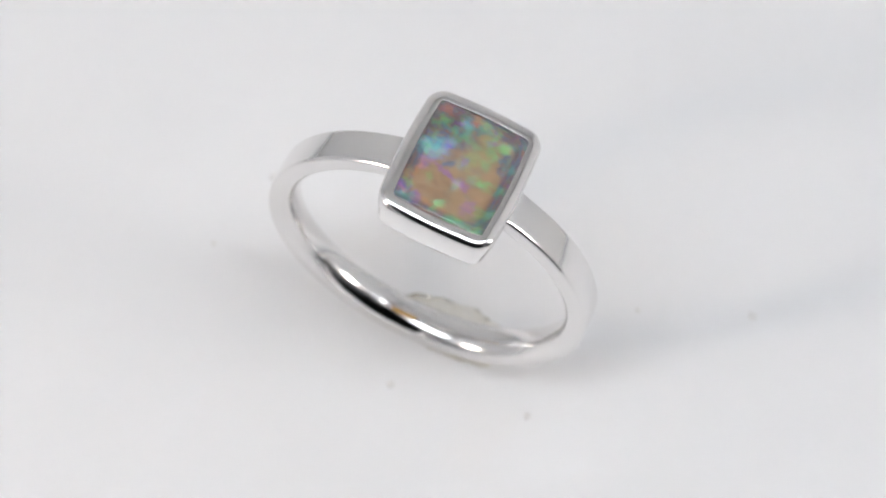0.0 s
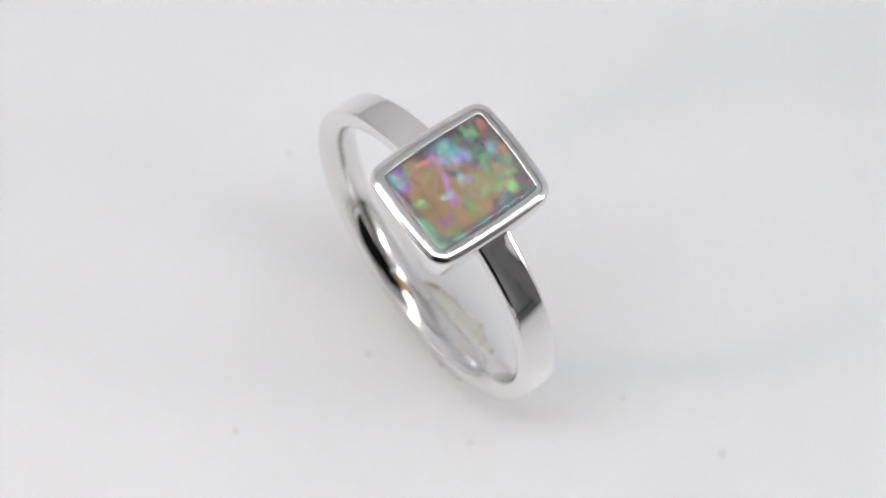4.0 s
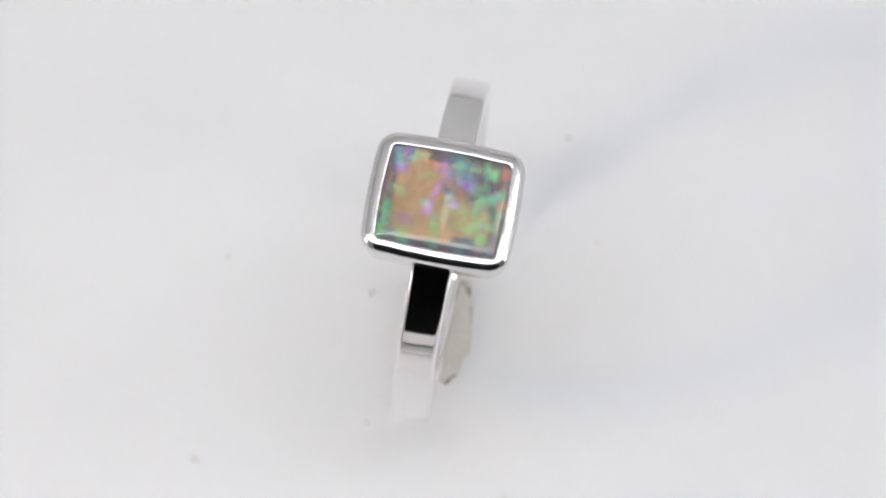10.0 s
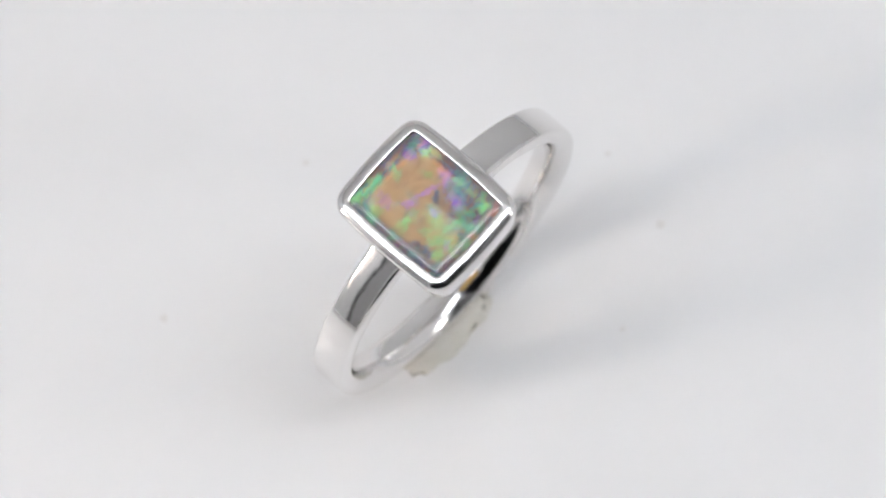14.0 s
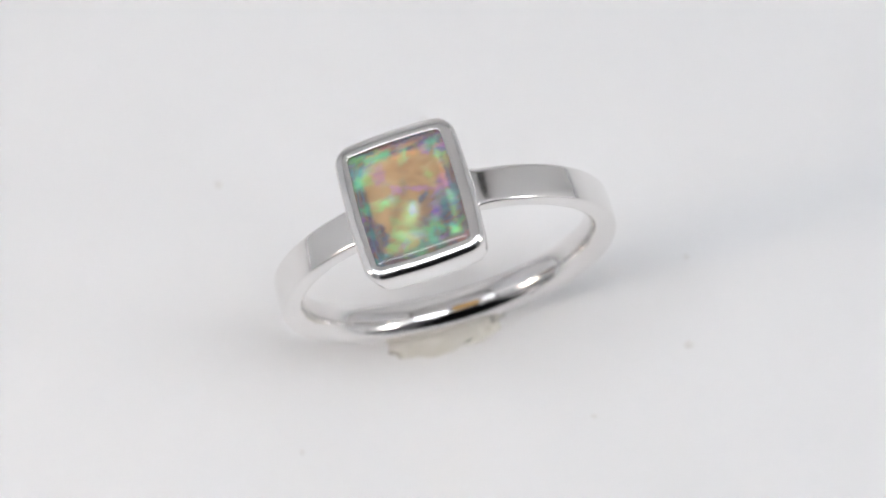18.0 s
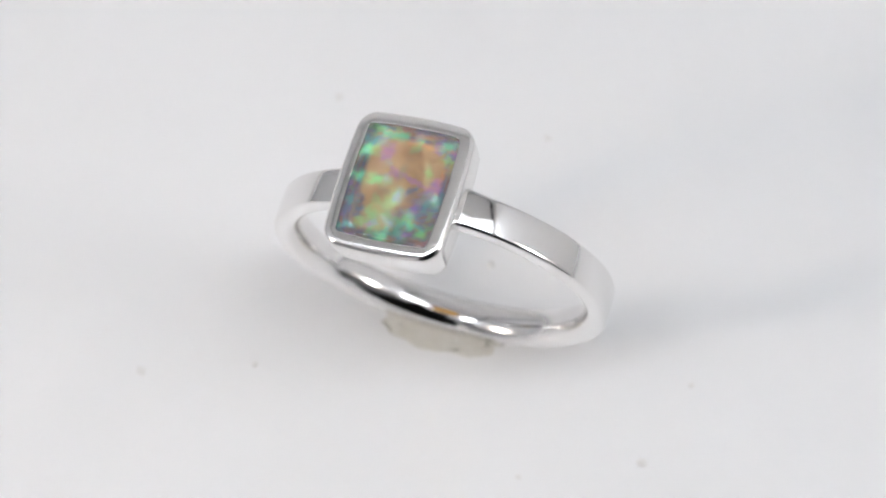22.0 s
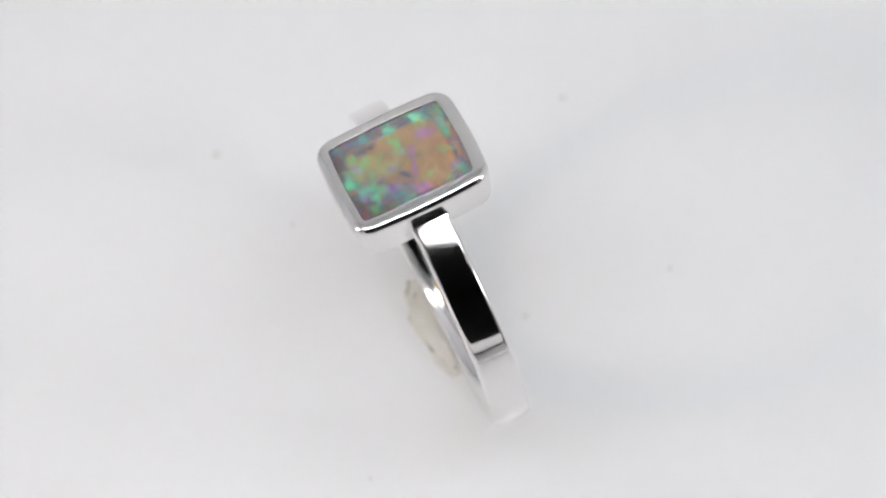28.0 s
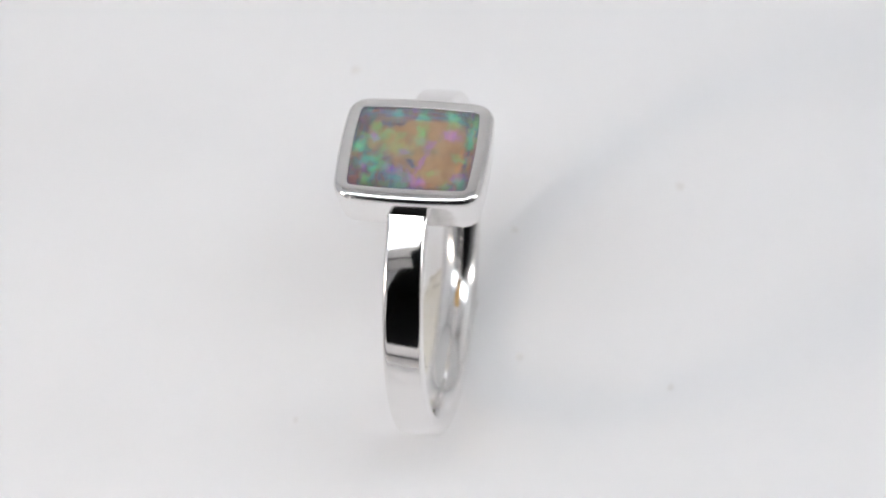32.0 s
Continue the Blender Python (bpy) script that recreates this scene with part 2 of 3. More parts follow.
    base = patches(base, 8, [(-0.3, -1.0, 0.92, 0.48, 75), (-1.6, 0.3, 0.40, 0.26, 161), (-2.4, 1.9, 0.58, 0.30, 75), (-1.3, 3.0, 0.90, 0.26, 170), (0.3, 2.8, 0.28, 0.26, 75),
                             (2.2, 2.1, 0.34, 0.23, 161), (2.0, -2.4, 0.32, 0.26, 161)], limes, 10, -57, 0.23, 0.28)
    base = patches(base, 9, [(0.1, -0.6, 0.50, 0.28, 75), (-0.1, -2.1, 0.46, 0.26, 161), (2.1, -0.4, 0.34, 0.18, 161), (-1.0, 0.5, 0.28, 0.20, 11), (-1.0, 1.3, 0.28, 0.20, 11),
                             (-2.0, 2.4, 0.60, 0.32, 11), (1.6, 0.5, 0.26, 0.13, 161), (-2.1, -2.7, 0.38, 0.20, 161)], [(0.34, blue), (0.44, teal), (0.60, cyan)], 12, -46, 0.23, 0.27)
    base = patches(base, 10, [(1.1, -1.8, 0.52, 0.38, 120), (-2.5, 0.3, 0.45, 0.22, 11), (-1.6, 0.1, 0.52, 0.20, 11), (-2.4, 1.8, 0.46, 0.30, 34), (-0.2, -2.9, 0.50, 0.36, 20),
                              (-1.1, -2.0, 0.68, 0.28, 108), (1.4, 1.2, 0.34, 0.20, 107), (1.9, 2.8, 0.42, 0.25, 35)], greens, 15, -25, 0.29)
    base = patches(base, 11, [(0.6, -2.3, 0.64, 0.20, 77), (1.3, -2.1, 0.32, 0.27, 0), (-2.5, 0.1, 0.40, 0.24, 173), (-1.4, 3.1, 0.50, 0.22, 172), (-0.7, 0.2, 0.32, 0.24, 173),
                              (-0.1, -3.1, 0.46, 0.28, 174), (-2.5, 1.9, 0.60, 0.18, 76), (-2.5, -1.3, 0.32, 0.22, 76)], [(0.42, green), (0.58, teal), (0.66, cyan)], 19, 8, 0.28)
    base = patches(base, 12, [(-1.3, 1.9, 0.58, 0.34, 76), (2.0, 0.6, 0.32, 0.28, 35), (-1.0, -2.4, 0.36, 0.20, 35), (1.1, -2.7, 0.28, 0.22, 11)], purples, 18, -3, 0.30, 0.34, grow=1.25, body=0.6)

    n.set(Base_Color=base, Roughness=0.5)
    shader = n.bsdf.outputs[0]
    for fac, hue, rough, normal in flashes:
        gloss = n.add("ShaderNodeBsdfAnisotropic")
        n.link(hue, gloss.inputs["Color"])
        gloss.inputs["Roughness"].default_value = rough
        n.link(normal, gloss.inputs["Normal"])
        mixed = n.add("ShaderNodeMixShader")
        n.link(n.math("MULTIPLY", fac, 0.66), mixed.inputs[0])
        n.link(shader, mixed.inputs[1])
        n.link(gloss.outputs[0], mixed.inputs[2])
        shader = mixed.outputs[0]
    n.link(shader, n.out.inputs["Surface"])
    return n.mat


def opal_back():
    n = Nodes("amber_opal_back")
    co = n.coords()
    # amber made more saturated: the glow of light through the stone is in the colour
    n.set(Base_Color=n.ramp(n.noise(co, 900, 4).outputs[0], [(0.3, (0.70, 0.36, 0.05)), (0.7, (0.82, 0.52, 0.13))]), Roughness=0.3)
    return n.mat


METAL, RIM_METAL, ACRYLIC = polished_metal("polished_white_metal", 0.055, 0.10, 0.20), polished_metal("burnished_white_metal", 0.11, 0.17, 0.5), white_acrylic()
WHITE_CLOTH = fabric("white_box_lining", (0.81, 0.81, 0.818), (0.85, 0.85, 0.852))
GREY_CLOTH = fabric("grey_front_flap", (0.36, 0.36, 0.365), (0.42, 0.42, 0.42))
DARK_CLOTH = fabric("dark_grey_flap", (0.17, 0.17, 0.175), (0.22, 0.22, 0.22))
DARK_WALL = painted("dark_room_paint", (0.012, 0.012, 0.013), (0.02, 0.02, 0.021), 0.8, 2)
BLACK_FRAME = painted("black_lamp_housing", (0.015, 0.015, 0.015), (0.025, 0.025, 0.025), 0.5)
WHITE_FRAME = painted("white_panel_housing", (0.70, 0.70, 0.70), (0.76, 0.76, 0.76), 0.5)
TOP_GLOW = glow_diffuser("glow_diffuser_top", TOP_POWER, (0.938, 0.983, 1.045), (0.0, 0.001, 0.50, 0.0185), 0.55)
LEFT_GLOW = glow_diffuser("glow_diffuser_left", LEFT_POWER, (1.10, 0.965, 0.86), (0.0, 0.0, 0.0085, 0.020), 0.4)
RIGHT_GLOW = glow_diffuser("glow_diffuser_right", RIGHT_POWER, (1.0, 0.98, 0.97), (0.0, 0.0, 0.0085, 0.022), 0.4)
PUTTY, CRYSTAL, OPAL, OPAL_BACK = clear_putty(), crystal(), opal(), opal_back()
DUST = painted("grey_dust", (0.69, 0.68, 0.67), (0.75, 0.74, 0.73), 0.9, 3000)


# ---------------------------------------------------------------- mesh helpers
def mesh_from(name, bm, material, smooth=None):
    me = bpy.data.meshes.new(name)
    bmesh.ops.recalc_face_normals(bm, faces=bm.faces)
    bm.to_mesh(me)
    bm.free()
    me.materials.append(material)
    if smooth is not None:
        me.polygons.foreach_set("use_smooth", [True] * len(me.polygons))
        me.set_sharp_from_angle(angle=radians(smooth))
    return me


def part(name, bm, material, parent, label="", m=None, smooth=None):
    ob = new(name, mesh_from(name, bm, material, smooth))
    ob.parent = parent
    if m is not None:
        ob.matrix_basis = m
    return tagged(ob, label)


def box(x0, x1, y0, y1, z0, z1, bevel=0.0):
    bm = bmesh.new()
    bmesh.ops.create_cube(bm, size=1)
    bmesh.ops.transform(bm, verts=bm.verts, matrix=Matrix.Translation(((x0 + x1) / 2, (y0 + y1) / 2, (z0 + z1) / 2)) @ Matrix.Diagonal((x1 - x0, y1 - y0, z1 - z0, 1)))
    if bevel:
        bmesh.ops.bevel(bm, geom=bm.edges[:], offset=bevel, segments=3, affect="EDGES", profile=0.5)
    return bm


def loft(rings, closed=True):
    """Joins rings of points by faces; closed: the last ring meets the first."""
    bm = bmesh.new()
    rows = [[bm.verts.new(p) for p in ring] for ring in rings]
    count = len(rows)
    for i in range(count if closed else count - 1):
        a, b = rows[i], rows[(i + 1) % count]
        for j in range(len(a)):
            k = (j + 1) % len(a)
            bm.faces.new((a[j], a[k], b[k], b[j]))
    return bm, rows


def cushion(hx, hy, r, z, bow, corner=8, side=14):
    """A rounded rectangle with softly bowed sides, as a ring of points in mm, given back in metres."""
    pts = []
    for cx, cy, a0 in ((1, 1, 0), (-1, 1, 90), (-1, -1, 180), (1, -1, 270)):
        for i in range(corner + 1):
            a = radians(a0 + 90 * i / corner)
            pts.append((cx * (hx - r) + r * math.cos(a), cy * (hy - r) + r * math.sin(a)))
        # the straight run to the next corner
        nx, ny = {0: (-1, 1), 90: (-1, -1), 180: (1, -1), 270: (1, 1)}[a0]
        ex, ey = pts[-1]
        a = radians(a0 + 90)
        fx, fy = nx * (hx - r) + r * math.cos(a), ny * (hy - r) + r * math.sin(a)
        for i in range(1, side):
            s = i / side
            pts.append((ex + (fx - ex) * s, ey + (fy - ey) * s))
    out = []
    for px, py in pts:
        bx = bow * (1 - min(1, abs(py) / hy) ** 2)
        by = bow * (1 - min(1, abs(px) / hx) ** 2)
        out.append(((px * (1 + bx / hx)) * MM, (py * (1 + by / hy)) * MM, z * MM))
    return out


# ---------------------------------------------------------------- the room and the light box
def structure(name, bm, material, label):
    return tagged(new(name, mesh_from(name, bm, material)), label, "structure", kind="structure")


BOX_X, BACK_Y, FRONT_Y, BASE_Z, TOP_Z = 0.172, 0.17, -0.13, -0.012, 0.27
DARK_Y, DARK_Z = -0.40, 0.40


def join(*pieces):
    """Several bmeshes as one."""
    whole = bmesh.new()
    for piece in pieces:
        me = bpy.data.meshes.new("piece")
        piece.to_mesh(me)
        piece.free()
        whole.from_mesh(me)
        bpy.data.meshes.remove(me)
    return whole


def fillet(cx, cy, r, side):
    """Rounds a corner of the cut in the roof; side: 1 on the left, -1 on the right."""
    bm = bmesh.new()
    outline = [(cx, cy)] + [(cx + side * r * (1 - math.cos(radians(10 * i))), cy - r * (1 - math.sin(radians(10 * i)))) for i in range(10)]
    low, high = ([bm.verts.new((fx, fy, fz)) for fx, fy in outline] for fz in (TOP_Z, TOP_Z + 0.004))
    bm.faces.new(low)
    bm.faces.new(high)
    for k in range(len(outline)):
        m = (k + 1) % len(outline)
        bm.faces.new((low[k], low[m], high[m], high[k]))
    return bm


# the white-lined box round the turntable; its roof is cut out in front, where the camera looks in
structure("floor", box(-BOX_X, BOX_X, FRONT_Y, BACK_Y, BASE_Z - 0.005, BASE_Z), WHITE_CLOTH, "white lining on the floor of the light box")
structure("wall_north", box(-BOX_X, BOX_X, BACK_Y, BACK_Y + 0.004, BASE_Z - 0.005, TOP_Z), WHITE_CLOTH, "white lining on the back of the light box")
structure("wall_west", box(-BOX_X - 0.004, -BOX_X, -0.092, BACK_Y + 0.004, BASE_Z - 0.005, TOP_Z), WHITE_CLOTH, "white lining on the side of the light box")
structure("wall_east", box(BOX_X, BOX_X + 0.004, -0.094, BACK_Y + 0.004, BASE_Z - 0.005, TOP_Z), WHITE_CLOTH, "white lining on the side of the light box")
structure("ceiling", join(box(-BOX_X - 0.004, BOX_X + 0.004, -0.072, BACK_Y + 0.004, TOP_Z, TOP_Z + 0.004),
                          box(-BOX_X - 0.004, -0.076, FRONT_Y, -0.072, TOP_Z, TOP_Z + 0.004),
                          box(0.090, BOX_X + 0.004, FRONT_Y, -0.072, TOP_Z, TOP_Z + 0.004),
                          fillet(-0.076, -0.072, 0.024, 1), fillet(0.090, -0.072, 0.024, -1)), WHITE_CLOTH, "white lining under the roof of the light box")
for sx in (-1, 1):
    bar = box(-0.0025, 0.0025, FRONT_Y + 0.001, BACK_Y - 0.001, -0.0025, 0.0025, 0.001)
    trim = structure("trim", bar, BLACK_FRAME, "thin black bar along the roof edge")
    trim.location = (sx * (BOX_X - 0.003), 0, TOP_Z - 0.003)
    post = structure("trim", box(-0.002, 0.002, -0.002, 0.002, BASE_Z, TOP_Z - 0.006, 0.0008), BLACK_FRAME, "thin black upright where lining and flap meet")
    post.location = (sx * (BOX_X - 0.002), -0.094, 0)
    inner_x, outer_x = (0.090, BOX_X - 0.006) if sx > 0 else (-BOX_X + 0.006, -0.076)
    rail = structure("trim", box(inner_x, outer_x, -0.002, 0.002, -0.002, 0.002, 0.0008), BLACK_FRAME, "thin black rail across the roof lining")
    rail.location = (0, -0.094, TOP_Z - 0.002)

skirting = structure("trim", box(-BOX_X + 0.001, BOX_X - 0.001, -0.0015, 0.0015, -0.0015, 0.0015, 0.0006), BLACK_FRAME, "thin black rail along the foot of the front lip")
skirting.location = (0, FRONT_Y + 0.0025, 0.012)

# the dark space in front of it, behind the camera
structure("floor_front", box(-BOX_X, BOX_X, DARK_Y, FRONT_Y - 0.004, BASE_Z - 0.010, BASE_Z - 0.005), DARK_WALL, "dark matt floor before the light box")
structure("wall_south", box(-BOX_X - 0.08, BOX_X + 0.08, DARK_Y - 0.004, DARK_Y, BASE_Z - 0.010, DARK_Z), DARK_WALL, "dark matt wall behind the camera")
structure("wall_west_front", box(-BOX_X - 0.084, -BOX_X - 0.080, DARK_Y, -0.05, BASE_Z - 0.010, DARK_Z), DARK_WALL, "dark matt side wall before the light box")
structure("wall_east_front", box(BOX_X + 0.080, BOX_X + 0.084, DARK_Y, -0.05, BASE_Z - 0.010, DARK_Z), DARK_WALL, "dark matt side wall before the light box")
structure("wall_upper", box(-BOX_X - 0.084, BOX_X + 0.084, -0.050, -0.046, TOP_Z + 0.004, DARK_Z), DARK_WALL, "dark matt wall above the light box")
structure("ceiling_front", box(-BOX_X - 0.084, BOX_X + 0.084, DARK_Y - 0.004, -0.046, DARK_Z, DARK_Z + 0.004), DARK_WALL, "dark matt ceiling over the camera")


def front_screen():
    """The cloth screen round the opening: a low lip and flaps on both sides."""
    b = tagged(new("front_screen"), "white and grey cloth screen around the box opening", "screen")
    b.location = (0, FRONT_Y, BASE_Z)
    low = -BASE_Z
    part("lip", box(-0.115, 0.110, -0.003, 0, 0, 0.033 + low), WHITE_CLOTH, b, "low white front lip")
    flap = bmesh.new()
    outline = [(-0.115, 0.033), (-0.086, 0.033), (-0.095, 0.042), (-0.101, 0.062), (-0.103, 0.100), (-0.107, 0.130), (-0.115, 0.152)]
    front = [flap.verts.new((fx, 0, fz + low)) for fx, fz in outline]
    rear = [flap.verts.new((fx, -0.003, fz + low)) for fx, fz in outline]
    flap.faces.new(front)
    flap.faces.new(rear)
    for a in range(len(outline)):
        c = (a + 1) % len(outline)
        flap.faces.new((front[a], front[c], rear[c], rear[a]))
    part("flap", flap, WHITE_CLOTH, b, "white fabric flap with a curved edge")
    part("flap", box(-BOX_X, -0.115, -0.003, 0, 0, TOP_Z + low), GREY_CLOTH, b, "grey fabric flap")
    part("flap", box(0.110, BOX_X, -0.003, 0, 0, TOP_Z + low), DARK_CLOTH, b, "dark grey fabric flap")
    part("side_flap", box(-BOX_X - 0.004, -BOX_X, -0.003, 0.038, -0.005, TOP_Z + low), GREY_CLOTH, b, "grey fabric flap")
    part("side_flap", box(BOX_X, BOX_X + 0.004, -0.003, 0.036, -0.005, TOP_Z + low), DARK_CLOTH, b, "dark grey fabric flap")
    return b


front_screen()


def glow_panel(label, width, height, m, glow, foot=0.0):
    """An added panel that shines along its local +z; a standing one has a foot below."""
    p = tagged(new("glow_panel"), label, "lamp", "panels of the light box")
    p.matrix_basis = m
    w, h, rim = width / 2, height / 2, 0.003
    part("housing", box(-w - rim, w + rim, -h - rim, h + rim, -0.010, -0.004, 0.001), WHITE_FRAME, p)
    part("diffuser", box(-w, w, -h, h, -0.004, 0.0), glow, p, "glowing white diffuser")
    for sx in (-1, 1):
        part("rim", box(min(sx * w, sx * (w + rim)), max(sx * w, sx * (w + rim)), -h - rim, h + rim, -0.004, 0.001), WHITE_FRAME, p)
        part("rim", box(-w, w, min(sx * h, sx * (h + rim)), max(sx * h, sx * (h + rim)), -0.004, 0.001), WHITE_FRAME, p)
    if foot:
        part("foot", box(-w, w, -h - rim - foot, -h - rim, -0.010, 0.004, 0.001), WHITE_FRAME, p)
    return p


# added panels: they stand in for outside lamps shining through the box's cloth
glow_panel("added glowing panel in place of lamplit roof cloth", 0.326, 0.064, pose(0, -0.028, TOP_Z - 0.0105, 180), TOP_GLOW)
glow_panel("added glowing panel in place of lamplit side cloth", 0.05, 0.10, pose(-BOX_X + 0.011, -0.044, 0.098) @ pose(0, 0, 0, 90, 0, 90), LEFT_GLOW, 0.057)
glow_panel("added glowing panel in place of lamplit side cloth", 0.034, 0.13, pose(BOX_X - 0.011, -0.054, 0.102) @ pose(0, 0, 0, 90, 0, -90), RIGHT_GLOW, 0.046)


# ---------------------------------------------------------------- the turntable
def turntable():
    t = tagged(new("turntable"), "glossy white acrylic turntable plate with a few dust specks", "turntable")
    profile = [(0.0, 0.0), (0.03, 0.0), (0.08, 0.0), (0.1235, 0.0), (0.1245, -0.0004), (0.125, -0.0014), (0.125, -0.0106), (0.1245, -0.0116), (0.1235, -0.012), (0.0, -0.012)]
    bm = bmesh.new()
    seg = 128
    rows = []
    for r, z in profile:
        rows.append([bm.verts.new((0, 0, z))] if r == 0 else [bm.verts.new((r * math.cos(2 * math.pi * i / seg), r * math.sin(2 * math.pi * i / seg), z)) for i in range(seg)])
    for a, b in zip(rows, rows[1:]):
        for i in range(seg):
            j = (i + 1) % seg
            if len(a) == 1:
                bm.faces.new((a[0], b[i], b[j]))
            elif len(b) == 1:
                bm.faces.new((a[i], a[j], b[0]))
            else:
                bm.faces.new((a[i], a[j], b[j], b[i]))
    part("plate", bm, ACRYLIC, t, smooth=30)
    rng = random.Random(4)
    specks = [(13.8, -5.2, 0.42), (1.5, 4.7, 0.34), (-16.8, -7.8, 0.40), (-6.9, 3.4, 0.30), (-10.9, 13.1, 0.36), (7.0, -8.1, 0.22), (2.4, 13.9, 0.26), (15.3, 0.4, 0.24), (-10.3, -5.5, 0.24)]
    for sx, sy, size in specks:
        bm = bmesh.new()
        bmesh.ops.create_icosphere(bm, subdivisions=2, radius=size * MM)
        for v in bm.verts:
            v.co *= 0.7 + 0.6 * noise.noise(v.co * 4000 + Vector((sx, sy, 0)))
            v.co.z = v.co.z * 0.12 + 0.02 * MM
        part("dust_speck", bm, DUST, t, "pale grey dust speck", pose(sx * MM, sy * MM, 0, 0, 0, rng.uniform(0, 360)), smooth=60)
    return t


TABLE = turntable()


# ---------------------------------------------------------------- the ring
RADIUS, WIDTH, THICK = 10.0, 2.2, 1.5
LEAN, ROLL = 4.82, -10.1
RING_M = Matrix.Translation((0.438 * MM, -0.164 * MM, 10.13 * MM)) @ pose(0, 0, 0, LEAN, 0, 0) @ pose(0, 0, 0, 0, ROLL, 0)
WIN_X, WIN_Y = 2.69, 3.33


def shank_profile():
    """Cross-section (across, radius) in mm: flat outside with soft edges, rounded inside."""
    h, e = WIDTH / 2, 0.22
    pts = [(y, RADIUS + 0.032 * (1 - (y / (h - e)) ** 2)) for y in (-h + e + 0.08, -0.6, -0.3, 0.0, 0.3, 0.6, h - e - 0.08)]
    for i in range(5):
        a = radians(90 - 22.5 * i)
        pts.append((h - e + e * math.cos(a), RADIUS - e + e * math.sin(a)))
    low = RADIUS - THICK
    pts.append((h, RADIUS - e - 0.08))
    rise = 0.72
    pts.append((h, low + rise + 0.06))
    for i in range(0, 25):
        a = math.pi * i / 24
        pts.append((h * math.cos(a), low + rise * (1 - math.sin(a))))
    pts.append((-h, low + rise + 0.06))
    pts.append((-h, RADIUS - e - 0.08))
    for i in range(5):
        a = radians(180 - 22.5 * i)
        pts.append((-h + e + e * math.cos(a), RADIUS - e + e * math.sin(a)))
    return pts


def shank():
    profile = shank_profile()
    rings = []
    steps, gap = 280, 17.0
    for i in range(steps + 1):
        a = radians(90 + gap + (360 - 2 * gap) * i / steps)
        flare = math.exp(-max(0.0, gap - 19.5 + (360 - 2 * gap) * min(i, steps - i) / steps) / 2.4)      # the joint swells a little where it meets the setting
        rings.append([((r + 0.10 * flare) * math.cos(a) * MM, y * (1 + 0.12 * flare) * MM, (r + 0.10 * flare) * math.sin(a) * MM) for y, r in profile])
    bm, rows = loft(rings, closed=False)
    bm.faces.new(rows[0])
    bm.faces.new(rows[-1])
    return bm


def bezel():
    """The setting: a wall with a softly rounded rim, open at the back."""
    section = [(-0.55, 8.40), (-0.60, 8.80), (-0.30, 9.30), (0.0, 9.6), (0.0, 10.80), (0.0, 10.945), (0.004, 10.960), (0.013, 10.971), (0.032, 10.978),
               (0.07, 10.980), (0.15, 10.979), (0.25, 10.973), (0.34, 10.960), (0.43, 10.938), (0.51, 10.906), (0.58, 10.862), (0.64, 10.803), (0.685, 10.73), (0.718, 10.64), (0.732, 10.54), (0.735, 10.42),
               (0.70, 9.9), (0.61, 9.2), (0.55, 8.72), (0.53, 8.50), (0.50, 8.36), (0.45, 8.27), (0.37, 8.22), (0.27, 8.20), (0.0, 8.20), (-0.40, 8.22), (-0.50, 8.27)]
    rings = []
    for o, z in section:
        rim = cushion(WIN_X + o, WIN_Y + o, max(0.12, 0.22 + o), z, 0.13 + 0.10 * max(o, 0))
        if z > 10.6:      # burnished by hand: the lip is a little uneven
            k = max(0.0, 1 - o / 0.6)
            turns = [math.atan2(py, px) for px, py, _ in rim]
            rim = [(px * (1 - 0.0035 * k * math.sin(17 * w + 1.1) * math.sin(5 * w)), py * (1 - 0.0028 * k * math.sin(19 * w + 0.4) * math.cos(4 * w)),
                    pz + (0.007 * math.sin(13 * w + 2.0) * math.sin(3 * w + 0.5) + 0.004 * math.sin(29 * w)) * k * MM) for (px, py, pz), w in zip(rim, turns)]
        rings.append(rim)
    bm, _ = loft(rings)
    return bm


def dome():
    """Clear low dome of the stone; its rim is held by the setting."""
    rings = [cushion(WIN_X + 0.05 - d, WIN_Y + 0.05 - d, 0.2, z, 0.13) for d, z in ((0.0, 9.62), (0.0, 10.3), (0.0, 10.86), (0.03, 10.90))]
    a, b = WIN_X + 0.16, WIN_Y + 0.16
    for i in range(1, 24):
        k = (i / 24) ** 1.7
        flat = cushion((WIN_X + 0.02) * (1 - k), (WIN_Y + 0.02) * (1 - k), 0.2 * (1 - k), 0, 0.13 * (1 - k))
        rings.append([(px, py, (10.90 + 0.15 * (1 - min(1, abs(px) / a / MM) ** 13.0) * (1 - min(1, abs(py) / b / MM) ** 16.0)) * MM) for px, py, _ in flat])
    bm, rows = loft(rings, closed=False)
    bm.faces.new(rows[0])
    bm.faces.new(rows[-1])
    return bm


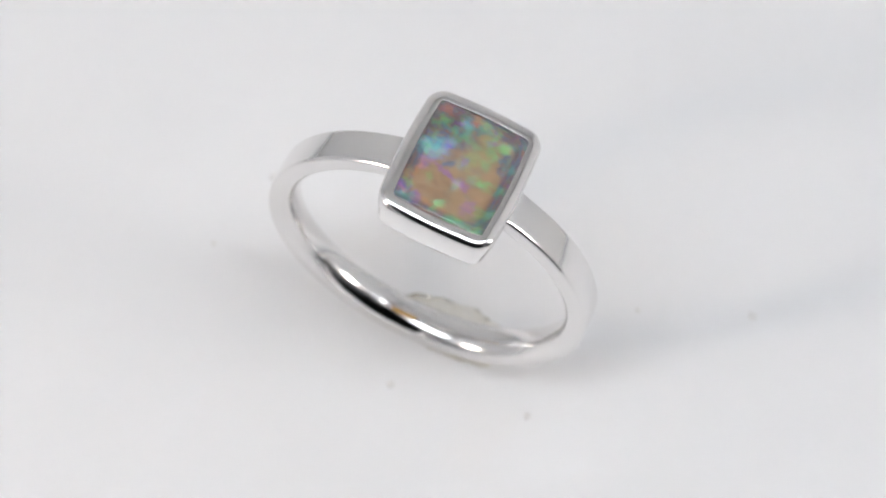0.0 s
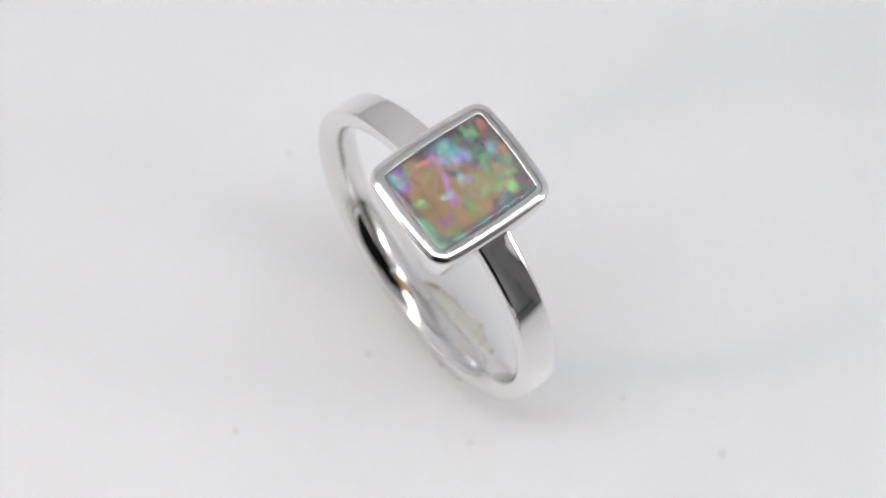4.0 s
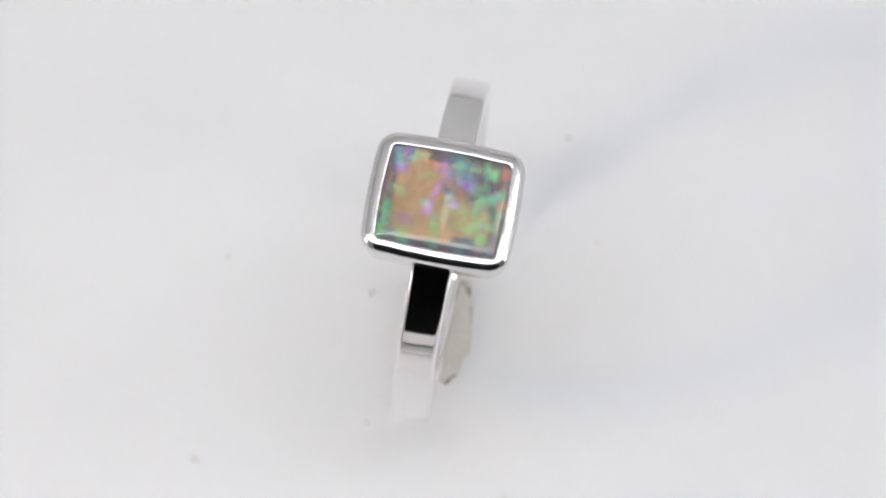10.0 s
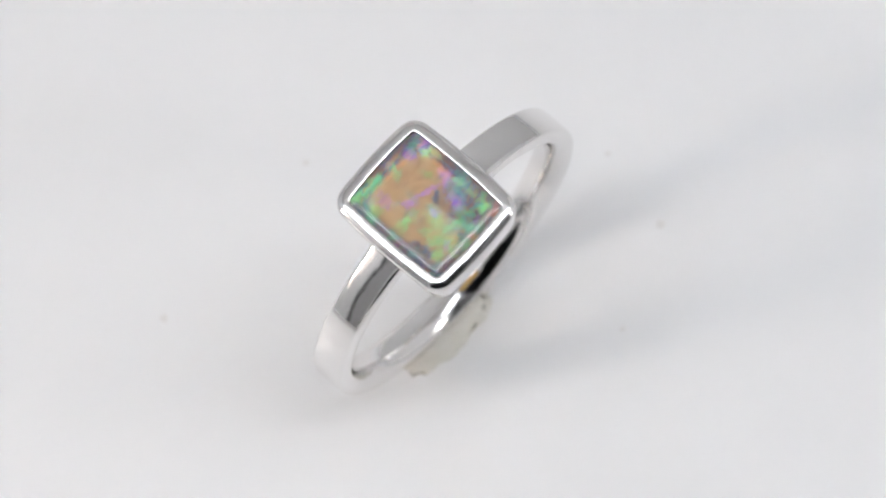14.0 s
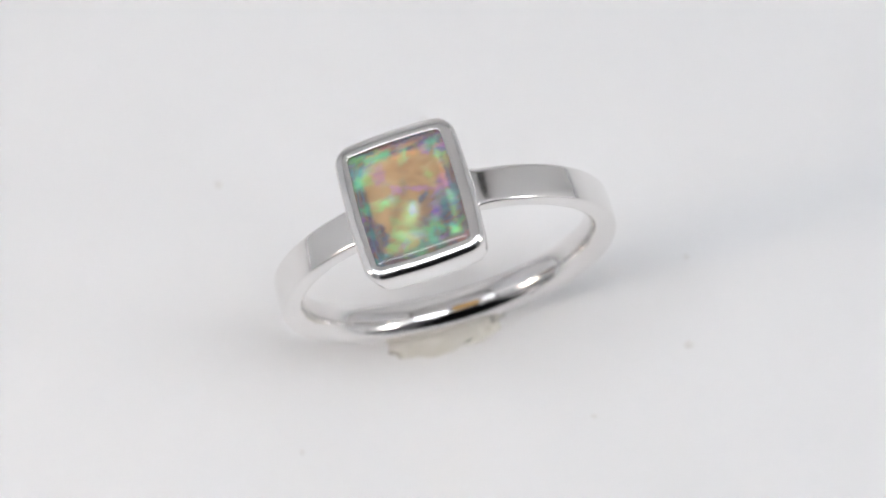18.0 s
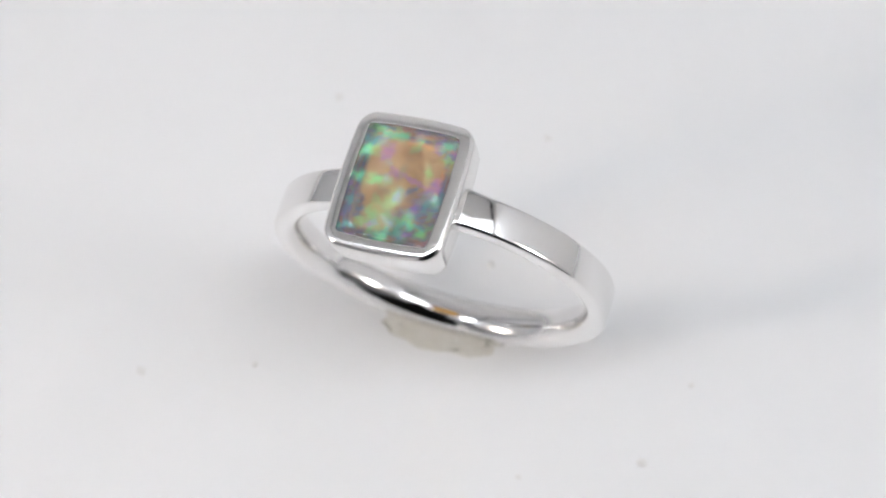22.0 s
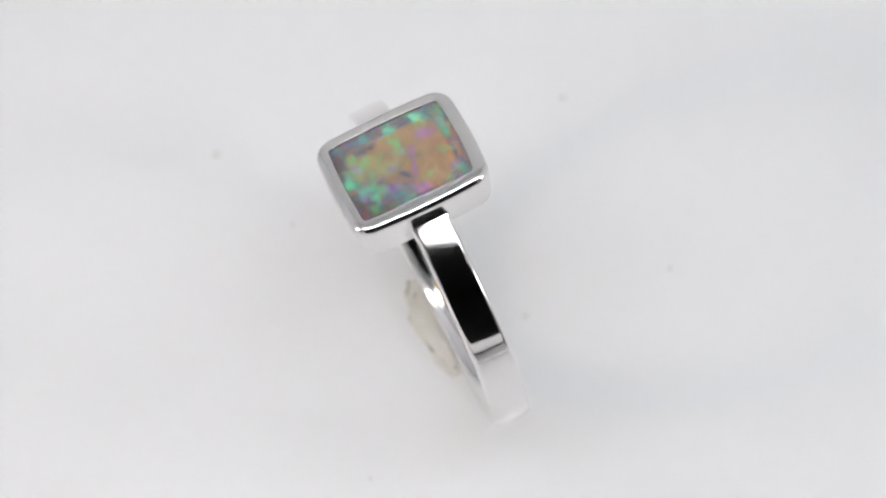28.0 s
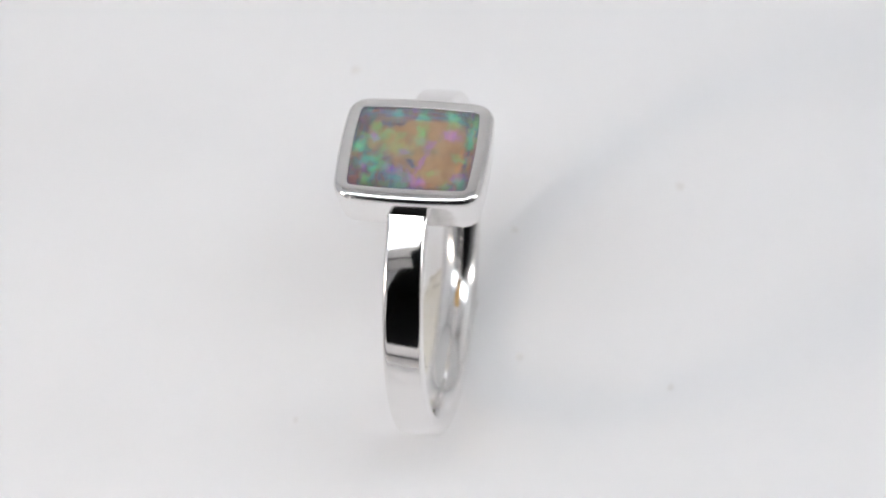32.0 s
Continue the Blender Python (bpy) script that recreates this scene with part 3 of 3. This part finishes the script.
def colour_body():
    """The opal inside: a flat table with sloped margins."""
    rings = [cushion(WIN_X + 0.02, WIN_Y + 0.02, 0.2, 9.64, 0.12), cushion(WIN_X + 0.02, WIN_Y + 0.02, 0.2, 10.55, 0.12), cushion(WIN_X - 0.05, WIN_Y - 0.05, 0.2, 10.62, 0.12)]
    for i in range(1, 7):
        k = i / 6
        rings.append(cushion(WIN_X - 0.05 - 0.50 * k, WIN_Y - 0.05 - 0.50 * k, 0.2, 10.62 - 0.36 * k, 0.12))
    for i in range(1, 8):
        k = i / 8
        rings.append(cushion((WIN_X - 0.55) * (1 - k), (WIN_Y - 0.55) * (1 - k), 0.2 * (1 - k), 10.26 + 0.02 * k, 0.12 * (1 - k)))
    bm, rows = loft(rings, closed=False)
    bm.faces.new(rows[0])
    bm.faces.new(rows[-1])
    return bm


def ring():
    r = tagged(new("ring"), "polished white metal ring with a bezel-set rectangular opal", "ring")
    part("band", shank(), METAL, r, "flat polished white metal band", RING_M, smooth=40)
    part("bezel", bezel(), RIM_METAL, r, "polished rectangular bezel with a rounded rim", RING_M, smooth=50)
    stone = part("opal", colour_body(), OPAL, r, "amber and mauve opal with green and violet flashes", RING_M, smooth=60)
    clear = part("dome", dome(), CRYSTAL, stone, "clear domed surface of the stone", smooth=30)
    clear.visible_shadow = False
    back = part("stone_back", box(-2.3 * MM, 2.3 * MM, -2.9 * MM, 2.9 * MM, 9.36 * MM, 9.61 * MM, 0.08 * MM), OPAL_BACK, stone, "amber back of the stone")
    return r


RING = ring()


def putty():
    """The lump of clear putty that holds the band upright."""
    bm = bmesh.new()
    bmesh.ops.create_uvsphere(bm, u_segments=96, v_segments=48, radius=1)
    for v in bm.verts:
        lump = 1 + 0.26 * noise.noise(v.co * 2.1 + Vector((3, 1, 7))) + 0.10 * noise.noise(v.co * 5.0) + 0.03 * noise.noise(v.co * 13.0)
        z = v.co.z
        v.co = Vector((v.co.x * 3.7 * lump, v.co.y * 1.75 * lump, (max(z, -0.05) * 0.80 * lump)))
        v.co *= MM
        v.co.z = max(v.co.z, -0.15 * MM)
    ob = tagged(new("putty", mesh_from("putty", bm, PUTTY, 60)), "clear yellowish putty lump holding the ring upright", "putty")
    ob.visible_shadow = False
    return ob


HOLD = putty()


# ---------------------------------------------------------------- what moves
def turn(t):
    """The plate's angle in degrees: at rest for the first moment, then at an even pace."""
    return 150.7 if t <= 0.46 else 82.05 - 8.037 * (t - 9.0)


def motions():
    times = [0.0, 0.4, 0.52] + [float(i) for i in range(1, 33)]
    rows = [(t, pose(0, 0, 0, 0, 0, turn(t))) for t in times]
    for thing in (TABLE, RING, HOLD):
        walk(thing, rows)


motions()
